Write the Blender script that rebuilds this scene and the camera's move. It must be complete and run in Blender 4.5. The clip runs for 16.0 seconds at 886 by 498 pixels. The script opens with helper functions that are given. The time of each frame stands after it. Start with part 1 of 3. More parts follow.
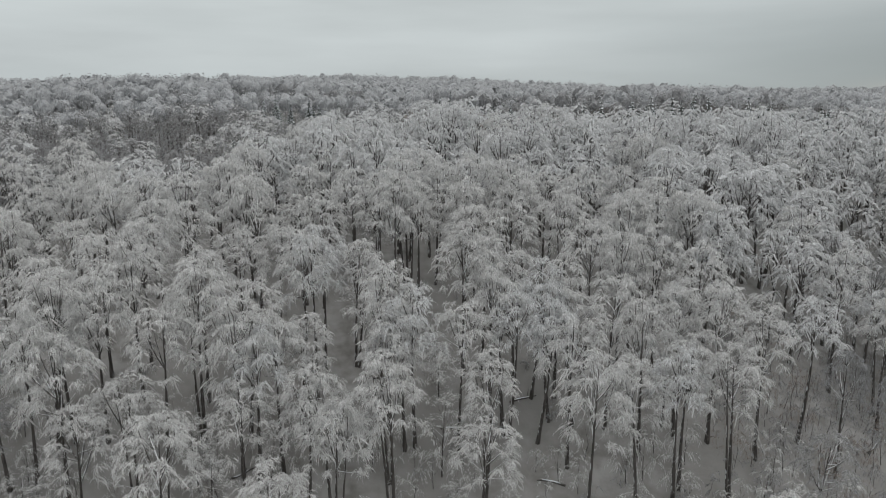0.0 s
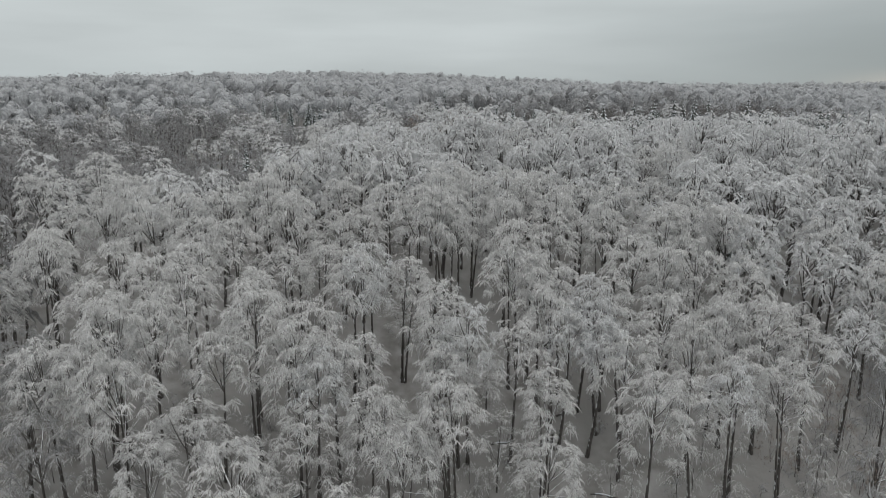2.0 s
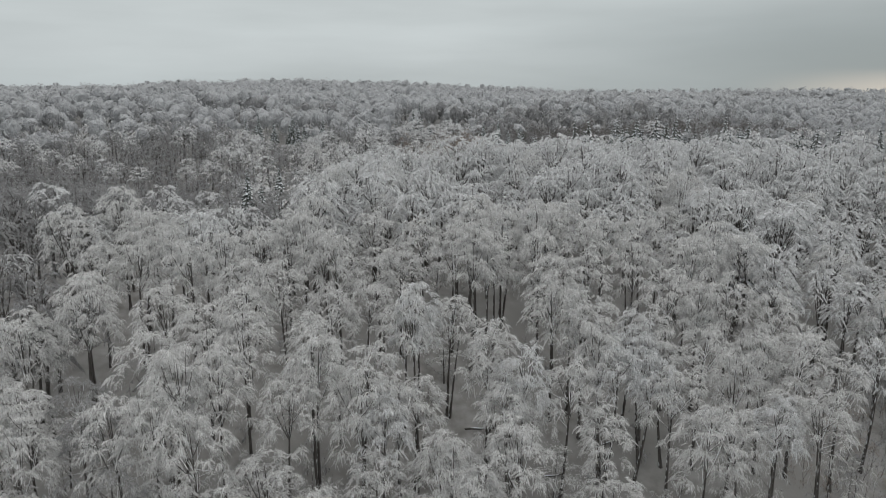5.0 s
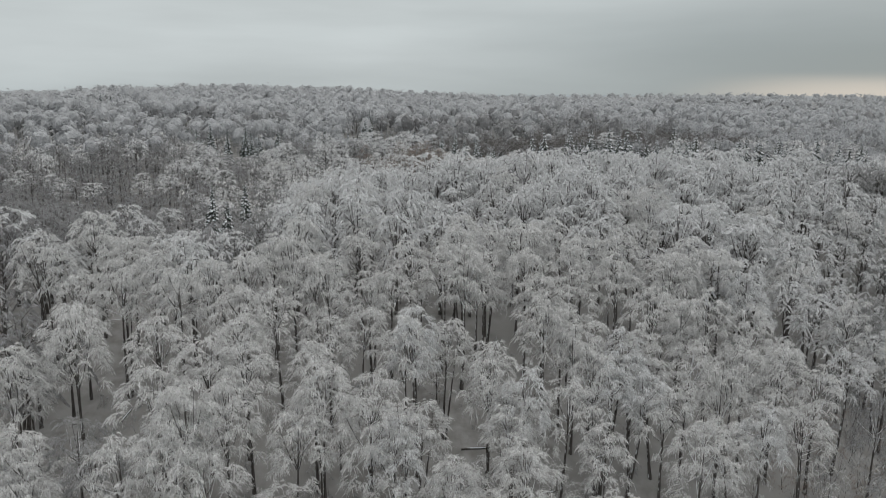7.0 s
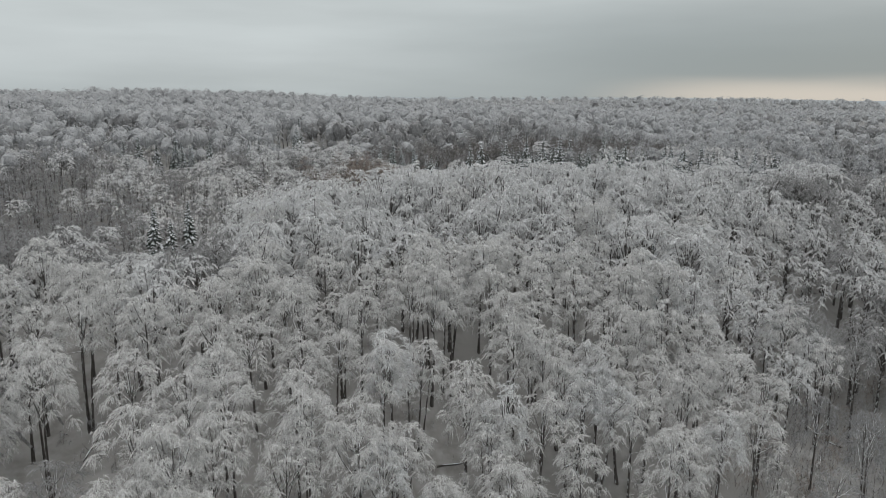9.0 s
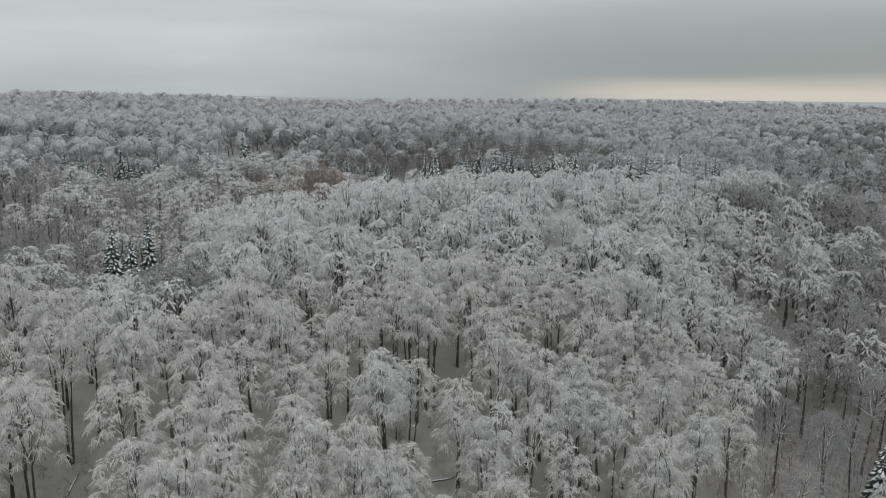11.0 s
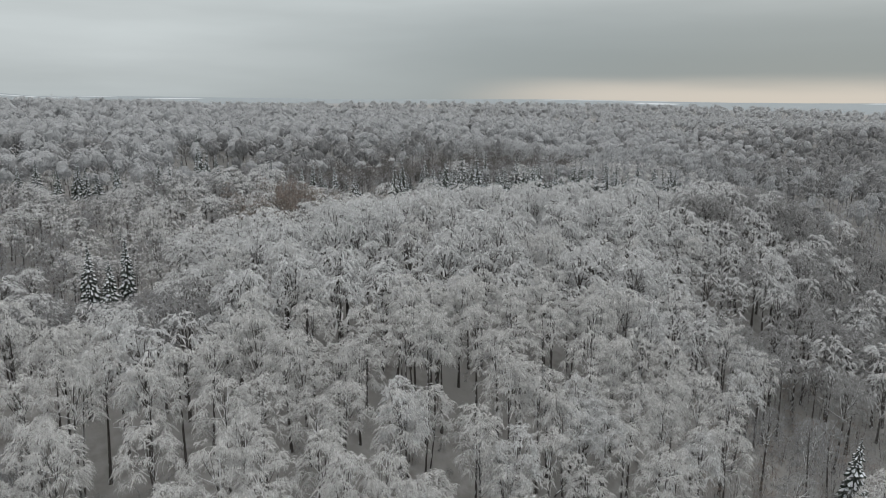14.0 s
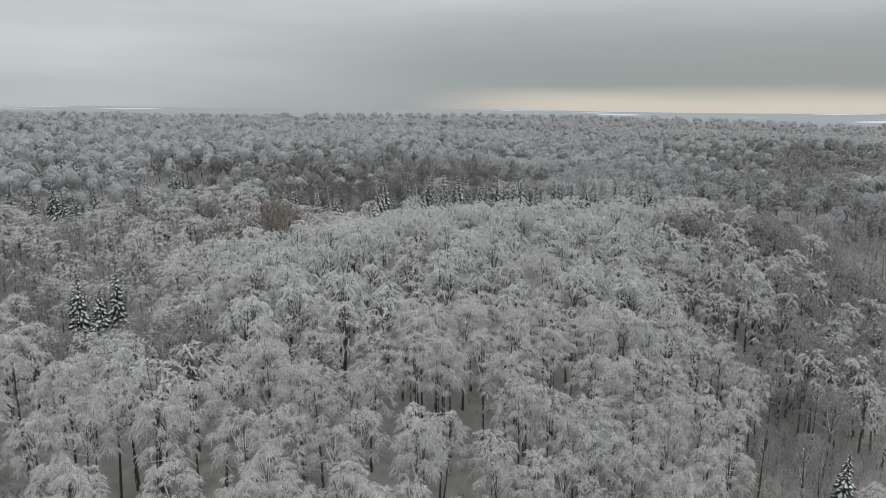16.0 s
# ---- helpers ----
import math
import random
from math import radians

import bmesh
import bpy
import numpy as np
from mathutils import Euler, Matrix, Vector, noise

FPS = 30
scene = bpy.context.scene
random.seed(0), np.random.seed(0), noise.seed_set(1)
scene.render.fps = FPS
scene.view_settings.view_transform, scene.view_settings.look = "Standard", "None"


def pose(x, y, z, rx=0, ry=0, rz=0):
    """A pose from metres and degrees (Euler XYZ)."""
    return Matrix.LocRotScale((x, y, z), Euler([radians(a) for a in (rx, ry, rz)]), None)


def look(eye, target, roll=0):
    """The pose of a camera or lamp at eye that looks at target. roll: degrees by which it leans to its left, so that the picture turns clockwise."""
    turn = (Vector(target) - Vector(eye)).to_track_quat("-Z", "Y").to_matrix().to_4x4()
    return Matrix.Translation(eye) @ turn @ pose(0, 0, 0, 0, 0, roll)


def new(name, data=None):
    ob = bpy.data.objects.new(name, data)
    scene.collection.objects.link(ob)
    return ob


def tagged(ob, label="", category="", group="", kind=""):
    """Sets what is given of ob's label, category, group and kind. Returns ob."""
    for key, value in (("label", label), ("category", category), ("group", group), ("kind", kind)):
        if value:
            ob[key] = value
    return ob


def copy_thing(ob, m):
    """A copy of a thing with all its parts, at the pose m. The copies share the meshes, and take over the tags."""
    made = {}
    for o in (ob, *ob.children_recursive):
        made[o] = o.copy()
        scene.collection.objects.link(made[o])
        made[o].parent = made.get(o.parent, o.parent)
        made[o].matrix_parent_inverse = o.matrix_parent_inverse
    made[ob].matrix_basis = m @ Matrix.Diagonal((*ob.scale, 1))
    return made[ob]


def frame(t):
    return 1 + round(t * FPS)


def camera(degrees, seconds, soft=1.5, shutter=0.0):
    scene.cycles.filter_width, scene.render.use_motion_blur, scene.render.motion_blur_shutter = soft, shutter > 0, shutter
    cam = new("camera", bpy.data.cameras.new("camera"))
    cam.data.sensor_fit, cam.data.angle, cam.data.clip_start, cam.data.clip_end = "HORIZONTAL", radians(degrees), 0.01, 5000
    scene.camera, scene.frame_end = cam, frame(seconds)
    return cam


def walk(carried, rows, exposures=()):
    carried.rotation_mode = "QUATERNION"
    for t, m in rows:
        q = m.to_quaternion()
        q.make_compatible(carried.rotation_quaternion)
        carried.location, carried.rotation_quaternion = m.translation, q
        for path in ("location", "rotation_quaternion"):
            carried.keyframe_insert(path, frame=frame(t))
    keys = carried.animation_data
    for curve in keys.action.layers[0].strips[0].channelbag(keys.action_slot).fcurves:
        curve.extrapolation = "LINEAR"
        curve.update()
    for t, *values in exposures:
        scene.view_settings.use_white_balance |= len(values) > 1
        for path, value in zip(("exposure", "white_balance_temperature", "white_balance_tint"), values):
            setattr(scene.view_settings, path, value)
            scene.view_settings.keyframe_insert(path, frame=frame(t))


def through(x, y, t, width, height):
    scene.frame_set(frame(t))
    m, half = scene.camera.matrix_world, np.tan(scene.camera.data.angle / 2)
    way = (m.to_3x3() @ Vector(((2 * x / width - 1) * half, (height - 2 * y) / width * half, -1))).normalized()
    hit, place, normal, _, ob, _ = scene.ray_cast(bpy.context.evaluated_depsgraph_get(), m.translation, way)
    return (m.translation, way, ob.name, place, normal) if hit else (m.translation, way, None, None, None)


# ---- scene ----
cam = camera(64.1, 16.0, soft=0.9)
METRES, EYE, TILT, LEAN, TURN = 80.0, 56.0, 2.6, 0.0, 0.0
ROWS = [
    (0.0, 0.0, 0.0, 0.0, 0.05, -13.94, -0.2),
    (0.5, -0.0364, 0.0008, 0.007, -0.3, -13.89, -0.2),
    (1.0, -0.0712, 0.0007, 0.0196, -0.67, -13.94, -0.2),
    (1.5, -0.1044, 0.001, 0.0339, -1.17, -14.2, -0.21),
    (2.0, -0.1379, 0.0023, 0.0485, -1.89, -14.52, -0.24),
    (2.5, -0.1709, 0.0026, 0.0624, -2.43, -14.6, -0.26),
    (3.0, -0.2024, 0.0026, 0.0761, -2.9, -14.56, -0.26),
    (3.5, -0.2342, 0.0042, 0.0889, -3.6, -14.52, -0.28),
    (4.0, -0.2642, 0.0054, 0.1019, -4.38, -14.48, -0.32),
    (6.5, -0.4124, 0.0159, 0.1613, -9.22, -14.23, -0.65),
    (7.0, -0.4407, 0.0192, 0.173, -11.01, -14.2, -0.75),
    (7.5, -0.4682, 0.022, 0.1844, -12.78, -14.15, -0.83),
    (8.0, -0.4959, 0.0257, 0.1958, -14.46, -14.13, -0.92),
    (8.5, -0.5224, 0.0296, 0.2061, -16.06, -14.06, -0.97),
    (9.0, -0.5492, 0.0342, 0.2176, -17.67, -14.04, -1.04),
    (11.5, -0.6817, 0.0674, 0.2734, -23.92, -13.96, -1.33),
    (12.0, -0.707, 0.0764, 0.284, -24.63, -13.95, -1.37),
    (12.5, -0.7325, 0.0859, 0.2941, -25.35, -13.93, -1.4),
    (13.0, -0.758, 0.0956, 0.3044, -26.22, -13.91, -1.44),
    (13.5, -0.7829, 0.1067, 0.314, -27.22, -13.89, -1.48),
    (14.0, -0.8079, 0.1173, 0.3233, -28.15, -13.85, -1.51),
    (14.5, -0.833, 0.1286, 0.3335, -28.94, -13.84, -1.57),
    (15.0, -0.8578, 0.1408, 0.3433, -29.69, -13.72, -1.59),
    (15.5, -0.8795, 0.1528, 0.3519, -30.36, -13.43, -1.63),
    (16.0, -0.9045, 0.1654, 0.3617, -31.23, -13.02, -1.66),
]
walk(cam, [(t, pose(0, 0, EYE, TILT, LEAN, TURN) @ pose(METRES * x, METRES * y, METRES * z, 90 + pitch, roll, yaw)) for t, x, y, z, yaw, pitch, roll in ROWS])


# ---- world and light ----
def nodes_of(tree):
    tree.nodes.clear()
    return lambda kind, **sets: add_node(tree, kind, sets)


def add_node(tree, kind, sets):
    n = tree.nodes.new(kind)
    for key, value in sets.items():
        if key == "op":
            n.operation = value
        elif key == "blend":
            n.data_type, n.blend_type = "RGBA", value
        else:
            n.inputs[int(key[1:])].default_value = value
    return n


def ramp(node, stops):
    e = node.color_ramp.elements
    e[0].position, e[0].color = stops[0][0], (*stops[0][1], 1)
    e[1].position, e[1].color = stops[-1][0], (*stops[-1][1], 1)
    for p, c in stops[1:-1]:
        e.new(p).color = (*c, 1)
    return node


def grey(v):
    return (v, v, v)


def make_world():
    w = bpy.data.worlds.new("overcast_sky")
    scene.world = w
    w.use_nodes = True
    t = w.node_tree
    nn = nodes_of(t)
    link = t.links.new
    co = nn("ShaderNodeTexCoord")
    sep = nn("ShaderNodeSeparateXYZ")
    link(co.outputs["Generated"], sep.inputs[0])
    # cloud deck, brightness by height above the horizon
    up = nn("ShaderNodeMapRange", i1=-0.02, i2=0.98)
    link(sep.outputs[2], up.inputs[0])
    deck = ramp(nn("ShaderNodeValToRGB"), [(0.0, (0.42, 0.465, 0.48)), (0.05, (0.50, 0.545, 0.555)), (0.08, (0.56, 0.605, 0.615)),
                                           (0.17, (0.57, 0.615, 0.62)), (0.40, (0.92, 0.95, 0.96)), (1.0, (1.30, 1.32, 1.33))])
    link(up.outputs[0], deck.inputs[0])
    # long drawn out cloud streaks
    mp = nn("ShaderNodeMapping")
    mp.inputs["Scale"].default_value = (1.0, 1.0, 7.0)
    link(co.outputs["Generated"], mp.inputs[0])
    cl = nn("ShaderNodeTexNoise", i2=2.6, i3=4.0, i4=0.5)
    link(mp.outputs[0], cl.inputs[0])
    shade = nn("ShaderNodeMapRange", i1=0.3, i2=0.7, i3=0.90, i4=1.08)
    link(cl.outputs[0], shade.inputs[0])
    lum = nn("ShaderNodeMix", i0=1.0)
    lum.data_type, lum.blend_type = "RGBA", "MULTIPLY"
    link(deck.outputs[0], lum.inputs[6])
    link(shade.outputs[0], lum.inputs[7])
    # gap under the clouds with warm light, and the dark cloud edge over it
    az = nn("ShaderNodeVectorMath", op="DOT_PRODUCT", i1=(math.sin(radians(58)), math.cos(radians(58)), 0))
    link(co.outputs["Generated"], az.inputs[0])
    azr = nn("ShaderNodeMapRange", i1=0.58, i2=1.03)
    azr.interpolation_type = "SMOOTHSTEP"
    link(az.outputs["Value"], azr.inputs[0])
    wob = nn("ShaderNodeMath", op="MULTIPLY_ADD", i1=0.022, i2=-0.011)
    link(cl.outputs[0], wob.inputs[0])
    zz = nn("ShaderNodeMath", op="ADD")
    link(sep.outputs[2], zz.inputs[0])
    link(wob.outputs[0], zz.inputs[1])
    dark = nn("ShaderNodeMapRange", i1=0.20, i2=0.05)
    dark.interpolation_type = "SMOOTHSTEP"
    link(zz.outputs[0], dark.inputs[0])
    dk = nn("ShaderNodeMath", op="MULTIPLY")
    link(dark.outputs[0], dk.inputs[0])
    link(azr.outputs[0], dk.inputs[1])
    edge = nn("ShaderNodeMix")
    edge.data_type, edge.blend_type = "RGBA", "MIX"
    edge.inputs[7].default_value = (0.27, 0.31, 0.32, 1)
    link(dk.outputs[0], edge.inputs[0])
    link(lum.outputs[2], edge.inputs[6])
    gap = nn("ShaderNodeMapRange", i1=0.042, i2=0.012)
    gap.interpolation_type = "SMOOTHSTEP"
    link(zz.outputs[0], gap.inputs[0])
    azg = nn("ShaderNodeMapRange", i1=0.855, i2=0.96)
    azg.interpolation_type = "SMOOTHSTEP"
    link(az.outputs["Value"], azg.inputs[0])
    gp = nn("ShaderNodeMath", op="MULTIPLY")
    link(gap.outputs[0], gp.inputs[0])
    link(azg.outputs[0], gp.inputs[1])
    warm = nn("ShaderNodeMix")
    warm.data_type, warm.blend_type = "RGBA", "MIX"
    warm.inputs[7].default_value = (0.595, 0.562, 0.508, 1)
    link(gp.outputs[0], warm.inputs[0])
    link(edge.outputs[2], warm.inputs[6])
    # a little of the blue sky above the deck comes through
    sky = nn("ShaderNodeTexSky")
    sky.sky_type, sky.sun_disc, sky.sun_elevation, sky.sun_rotation = "NISHITA", False, radians(24), radians(58)
    b1 = nn("ShaderNodeBackground", i1=1.0)
    b2 = nn("ShaderNodeBackground", i1=0.05)
    link(warm.outputs[2], b1.inputs[0])
    link(sky.outputs[0], b2.inputs[0])
    mix = nn("ShaderNodeMixShader", i0=0.04)
    link(b1.outputs[0], mix.inputs[1])
    link(b2.outputs[0], mix.inputs[2])
    link(mix.outputs[0], nn("ShaderNodeOutputWorld").inputs[0])


make_world()
sun = new("sun", bpy.data.lights.new("sun", "SUN"))
sun.data.energy, sun.data.angle, sun.data.color = 0.5, radians(60), (1.0, 0.97, 0.93)
sun.matrix_world = look((60, 40, 120), (0, 0, 0))


# ---- materials ----
def material(name, build, rough=0.8, spec=0.3):
    m = bpy.data.materials.new(name)
    m.use_nodes = True
    t = m.node_tree
    nn = nodes_of(t)
    b = nn("ShaderNodeBsdfPrincipled")
    b.inputs["Roughness"].default_value = rough
    b.inputs["Specular IOR Level"].default_value = spec
    build(nn, t.links.new, b)
    if not any(n.type == "OUTPUT_MATERIAL" for n in t.nodes):
        t.links.new(b.outputs[0], nn("ShaderNodeOutputMaterial").inputs[0])
    return m


def blend(nn, link, fac, a, b):
    m = nn("ShaderNodeMix")
    m.data_type, m.blend_type = "RGBA", "MIX"
    for sock, v in ((0, fac), (6, a), (7, b)):
        if isinstance(v, (tuple, float, int)):
            m.inputs[sock].default_value = (*v, 1) if isinstance(v, tuple) else v
        else:
            link(v, m.inputs[sock])
    return m.outputs[2]


def noise_fac(nn, link, scale, lo, hi, detail=3.0, stretch=None):
    co = nn("ShaderNodeTexCoord").outputs["Object"]
    if stretch:
        mp = nn("ShaderNodeMapping")
        mp.inputs["Scale"].default_value = stretch
        link(co, mp.inputs[0])
        co = mp.outputs[0]
    n = nn("ShaderNodeTexNoise", i2=scale, i3=detail)
    link(co, n.inputs[0])
    r = nn("ShaderNodeMapRange", i1=lo, i2=hi)
    link(n.outputs[0], r.inputs[0])
    return r.outputs[0]


def bump(nn, link, b, height, strength, distance):
    n = nn("ShaderNodeBump", i0=strength, i1=distance)
    link(height, n.inputs["Height"])
    link(n.outputs[0], b.inputs["Normal"])


def rime(white, twig, share, stand=0.03, through=0.38):
    """Frosted twigs: white rime over dark wood, from twig to twig and in patches as wide as a few crowns."""
    def build(nn, link, b):
        isl = nn("ShaderNodeNewGeometry").outputs["Random Per Island"]
        r = nn("ShaderNodeMapRange", i1=1.0 - share, i2=1.0)
        link(isl, r.inputs[0])
        obj = nn("ShaderNodeObjectInfo").outputs["Random"]
        patch = noise_fac(nn, link, stand, 0.35, 0.7)
        grain = noise_fac(nn, link, 2.2, 0.42, 0.72)
        s = nn("ShaderNodeMath", op="MULTIPLY_ADD", i1=0.30)
        link(obj, s.inputs[0])
        link(patch, s.inputs[2])
        s2 = nn("ShaderNodeMath", op="MULTIPLY", i1=0.45)
        link(s.outputs[0], s2.inputs[0])
        s3 = nn("ShaderNodeMath", op="MULTIPLY_ADD", i1=0.45)
        link(grain, s3.inputs[0])
        link(s2.outputs[0], s3.inputs[2])
        s3.use_clamp = True
        top = blend(nn, link, s3.outputs[0], white, tuple(0.72 * w for w in white))
        col = blend(nn, link, r.outputs[0], top, twig)
        link(col, b.inputs["Base Color"])
        # light passes through the rime
        tr = nn("ShaderNodeBsdfTranslucent")
        link(col, tr.inputs[0])
        mix = nn("ShaderNodeMixShader", i0=through)
        link(b.outputs[0], mix.inputs[1])
        link(tr.outputs[0], mix.inputs[2])
        link(mix.outputs[0], nn("ShaderNodeOutputMaterial").inputs[0])
    return build


def snow_side(nn, link, way, lo, hi, rough=0.45):
    """Share of rime on the faces turned towards one way, broken up by noise."""
    n = nn("ShaderNodeVectorMath", op="DOT_PRODUCT", i1=way)
    link(nn("ShaderNodeNewGeometry").outputs["Normal"], n.inputs[0])
    spot = noise_fac(nn, link, 1.9, 0.25, 0.75, 6.0, (1, 1, 0.55))
    m = nn("ShaderNodeMath", op="MULTIPLY_ADD", i1=rough * 2)
    link(spot, m.inputs[0])
    link(n.outputs["Value"], m.inputs[2])
    r = nn("ShaderNodeMapRange", i1=lo, i2=hi)
    link(m.outputs[0], r.inputs[0])
    return r.outputs[0]


def bark(nn, link, b):
    f = noise_fac(nn, link, 1.4, 0.35, 0.7, 5.0, (3, 3, 0.5))
    col = blend(nn, link, f, (0.045, 0.041, 0.037), (0.115, 0.106, 0.098))
    # rime blown on to the windward side
    col = blend(nn, link, snow_side(nn, link, (-0.7, -0.25, 0.35), 1.22, 1.34), col, (0.60, 0.61, 0.62))
    link(col, b.inputs["Base Color"])
    bump(nn, link, b, f, 0.6, 0.03)


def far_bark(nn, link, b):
    # much paler than the near bark: haze is painted into it
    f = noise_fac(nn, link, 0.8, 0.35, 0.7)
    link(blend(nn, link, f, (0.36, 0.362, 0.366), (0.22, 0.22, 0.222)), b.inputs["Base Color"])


def rimed_bark(nn, link, b):
    f = noise_fac(nn, link, 1.4, 0.35, 0.7, 5.0)
    col = blend(nn, link, f, (0.06, 0.055, 0.05), (0.15, 0.14, 0.13))
    # snow lies along the upper side of the boughs
    col = blend(nn, link, snow_side(nn, link, (-0.3, -0.1, 0.9), 0.55, 0.8), col, (0.76, 0.77, 0.78))
    link(col, b.inputs["Base Color"])


def plume(white, shade, through=0.42):
    """The dense middle of a frosted spray: rime and fine twigs, finely streaked."""
    def build(nn, link, b):
        fine = noise_fac(nn, link, 10.0, 0.40, 0.66, 3.0, (1, 1, 0.6))
        broad = noise_fac(nn, link, 1.2, 0.40, 0.75, 2.0)
        isl = nn("ShaderNodeMath", op="MULTIPLY", i1=0.35)
        link(nn("ShaderNodeNewGeometry").outputs["Random Per Island"], isl.inputs[0])
        col = blend(nn, link, fine, white, shade)
        col = blend(nn, link, isl.outputs[0], col, shade)
        half = nn("ShaderNodeMath", op="MULTIPLY", i1=0.4)
        link(broad, half.inputs[0])
        col = blend(nn, link, half.outputs[0], col, shade)
        link(col, b.inputs["Base Color"])
        tr = nn("ShaderNodeBsdfTranslucent")
        link(col, tr.inputs[0])
        mix = nn("ShaderNodeMixShader", i0=through)
        link(b.outputs[0], mix.inputs[1])
        link(tr.outputs[0], mix.inputs[2])
        link(mix.outputs[0], nn("ShaderNodeOutputMaterial").inputs[0])
    return build


def forest_floor(nn, link, b):
    # thin snow over leaf litter; on the plain beyond the woods white fields lie between strips of wood
    f = noise_fac(nn, link, 0.35, 0.35, 0.75, 6.0)
    g = noise_fac(nn, link, 0.05, 0.4, 0.65, 3.0)
    col = blend(nn, link, f, (0.325, 0.318, 0.308), (0.15, 0.141, 0.13))
    col = blend(nn, link, g, col, (0.24, 0.233, 0.223))
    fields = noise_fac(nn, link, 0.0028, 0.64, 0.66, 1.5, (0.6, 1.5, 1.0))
    # the wood strips are a lifted blue-grey: haze put into the colour
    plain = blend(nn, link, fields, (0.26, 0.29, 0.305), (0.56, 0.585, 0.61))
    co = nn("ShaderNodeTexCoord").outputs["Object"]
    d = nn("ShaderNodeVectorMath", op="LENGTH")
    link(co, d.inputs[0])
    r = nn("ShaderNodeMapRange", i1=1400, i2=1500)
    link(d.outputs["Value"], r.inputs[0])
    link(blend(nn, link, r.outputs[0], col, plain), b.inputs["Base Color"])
    bump(nn, link, b, f, 0.5, 0.25)


def needles(nn, link, b):
    isl = nn("ShaderNodeNewGeometry").outputs["Random Per Island"]
    r = nn("ShaderNodeMapRange", i1=0.2, i2=0.9)
    link(isl, r.inputs[0])
    link(blend(nn, link, r.outputs[0], (0.032, 0.042, 0.034), (0.13, 0.14, 0.13)), b.inputs["Base Color"])


def snow_load(nn, link, b):
    f = noise_fac(nn, link, 3.0, 0.35, 0.7)
    link(blend(nn, link, f, (0.80, 0.82, 0.85), (0.62, 0.65, 0.68)), b.inputs["Base Color"])


def far_crown(light, dark, mean):
    """Branchwork seen from far off, tinted for the distance: grain of twigs, and lighter and darker crowns."""
    def build(nn, link, b):
        isl = nn("ShaderNodeNewGeometry").outputs["Random Per Island"]
        grain = noise_fac(nn, link, 1.1, 0.34, 0.68, 5.0, (1, 1, 0.45))
        col = blend(nn, link, grain, light, dark)
        r = nn("ShaderNodeMapRange", i1=0.0, i2=1.0, i3=0.0, i4=0.5)
        link(isl, r.inputs[0])
        link(blend(nn, link, r.outputs[0], col, mean), b.inputs["Base Color"])
        bump(nn, link, b, grain, 0.9, 0.8)
    return build


RIME = material("rime_on_twigs", rime((0.87, 0.867, 0.86), (0.34, 0.33, 0.318), 0.42, through=0.3))
RIME_MID = material("light_rime_on_twigs", rime((0.90, 0.905, 0.91), (0.28, 0.273, 0.267), 0.40, through=0.28))
# greyer, darker rime; on the valley slopes this tone stands in for shade
RIME_GREY = material("darker_grey_rime_on_twigs", rime((0.47, 0.47, 0.47), (0.17, 0.164, 0.158), 0.55, through=0.25))
RIME_THIN = material("thin_rime_on_twigs", rime((0.46, 0.465, 0.475), (0.17, 0.165, 0.162), 0.85))
# far twigs and crowns: haze put into flatter, bluer greys
RIME_FAR = material("haze_tinted_rime_on_far_twigs", rime((0.57, 0.585, 0.603), (0.46, 0.47, 0.482), 0.45, through=0.45))
INNER = material("haze_tinted_far_crowns", far_crown((0.445, 0.452, 0.46), (0.36, 0.366, 0.374), (0.405, 0.411, 0.418)))
# darker crowns for the far valley: shade put into the colour
INNER_GREY = material("shaded_far_crowns", far_crown((0.27, 0.272, 0.275), (0.18, 0.18, 0.182), (0.225, 0.226, 0.228)))
RIME_DARK = material("bare_dark_twigs", rime((0.22, 0.208, 0.20), (0.09, 0.081, 0.075), 0.85, through=0.2))
BROWN = material("bare_brown_twigs", rime((0.38, 0.325, 0.29), (0.19, 0.155, 0.13), 0.8))
BARK = material("dark_wet_bark", bark)
FAR_BARK = material("haze_tinted_far_bark", far_bark)
BOUGH = material("snow_lined_boughs", rimed_bark)
PLUME = material("frosted_sprays", plume((0.86, 0.857, 0.85), (0.35, 0.342, 0.332), 0.28))
PLUME_MID = material("frosted_sprays_on_the_hill", plume((0.90, 0.905, 0.91), (0.35, 0.348, 0.346), 0.28))
# far sprays with low contrast and a blue tinge: haze in the colour
PLUME_FAR = material("haze_tinted_frosted_sprays", plume((0.515, 0.521, 0.528), (0.42, 0.424, 0.429)))
PLUME_THIN = material("sparse_rime_sprays", plume((0.40, 0.40, 0.405), (0.15, 0.145, 0.14), 0.25))
# darker sprays, whose grey carries the shade of the valley slopes
PLUME_GREY = material("darker_grey_frosted_sprays", plume((0.48, 0.48, 0.48), (0.19, 0.186, 0.182), 0.25))
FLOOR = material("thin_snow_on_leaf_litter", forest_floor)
NEEDLES = material("spruce_needles", needles)
SNOW = material("snow_load", snow_load)


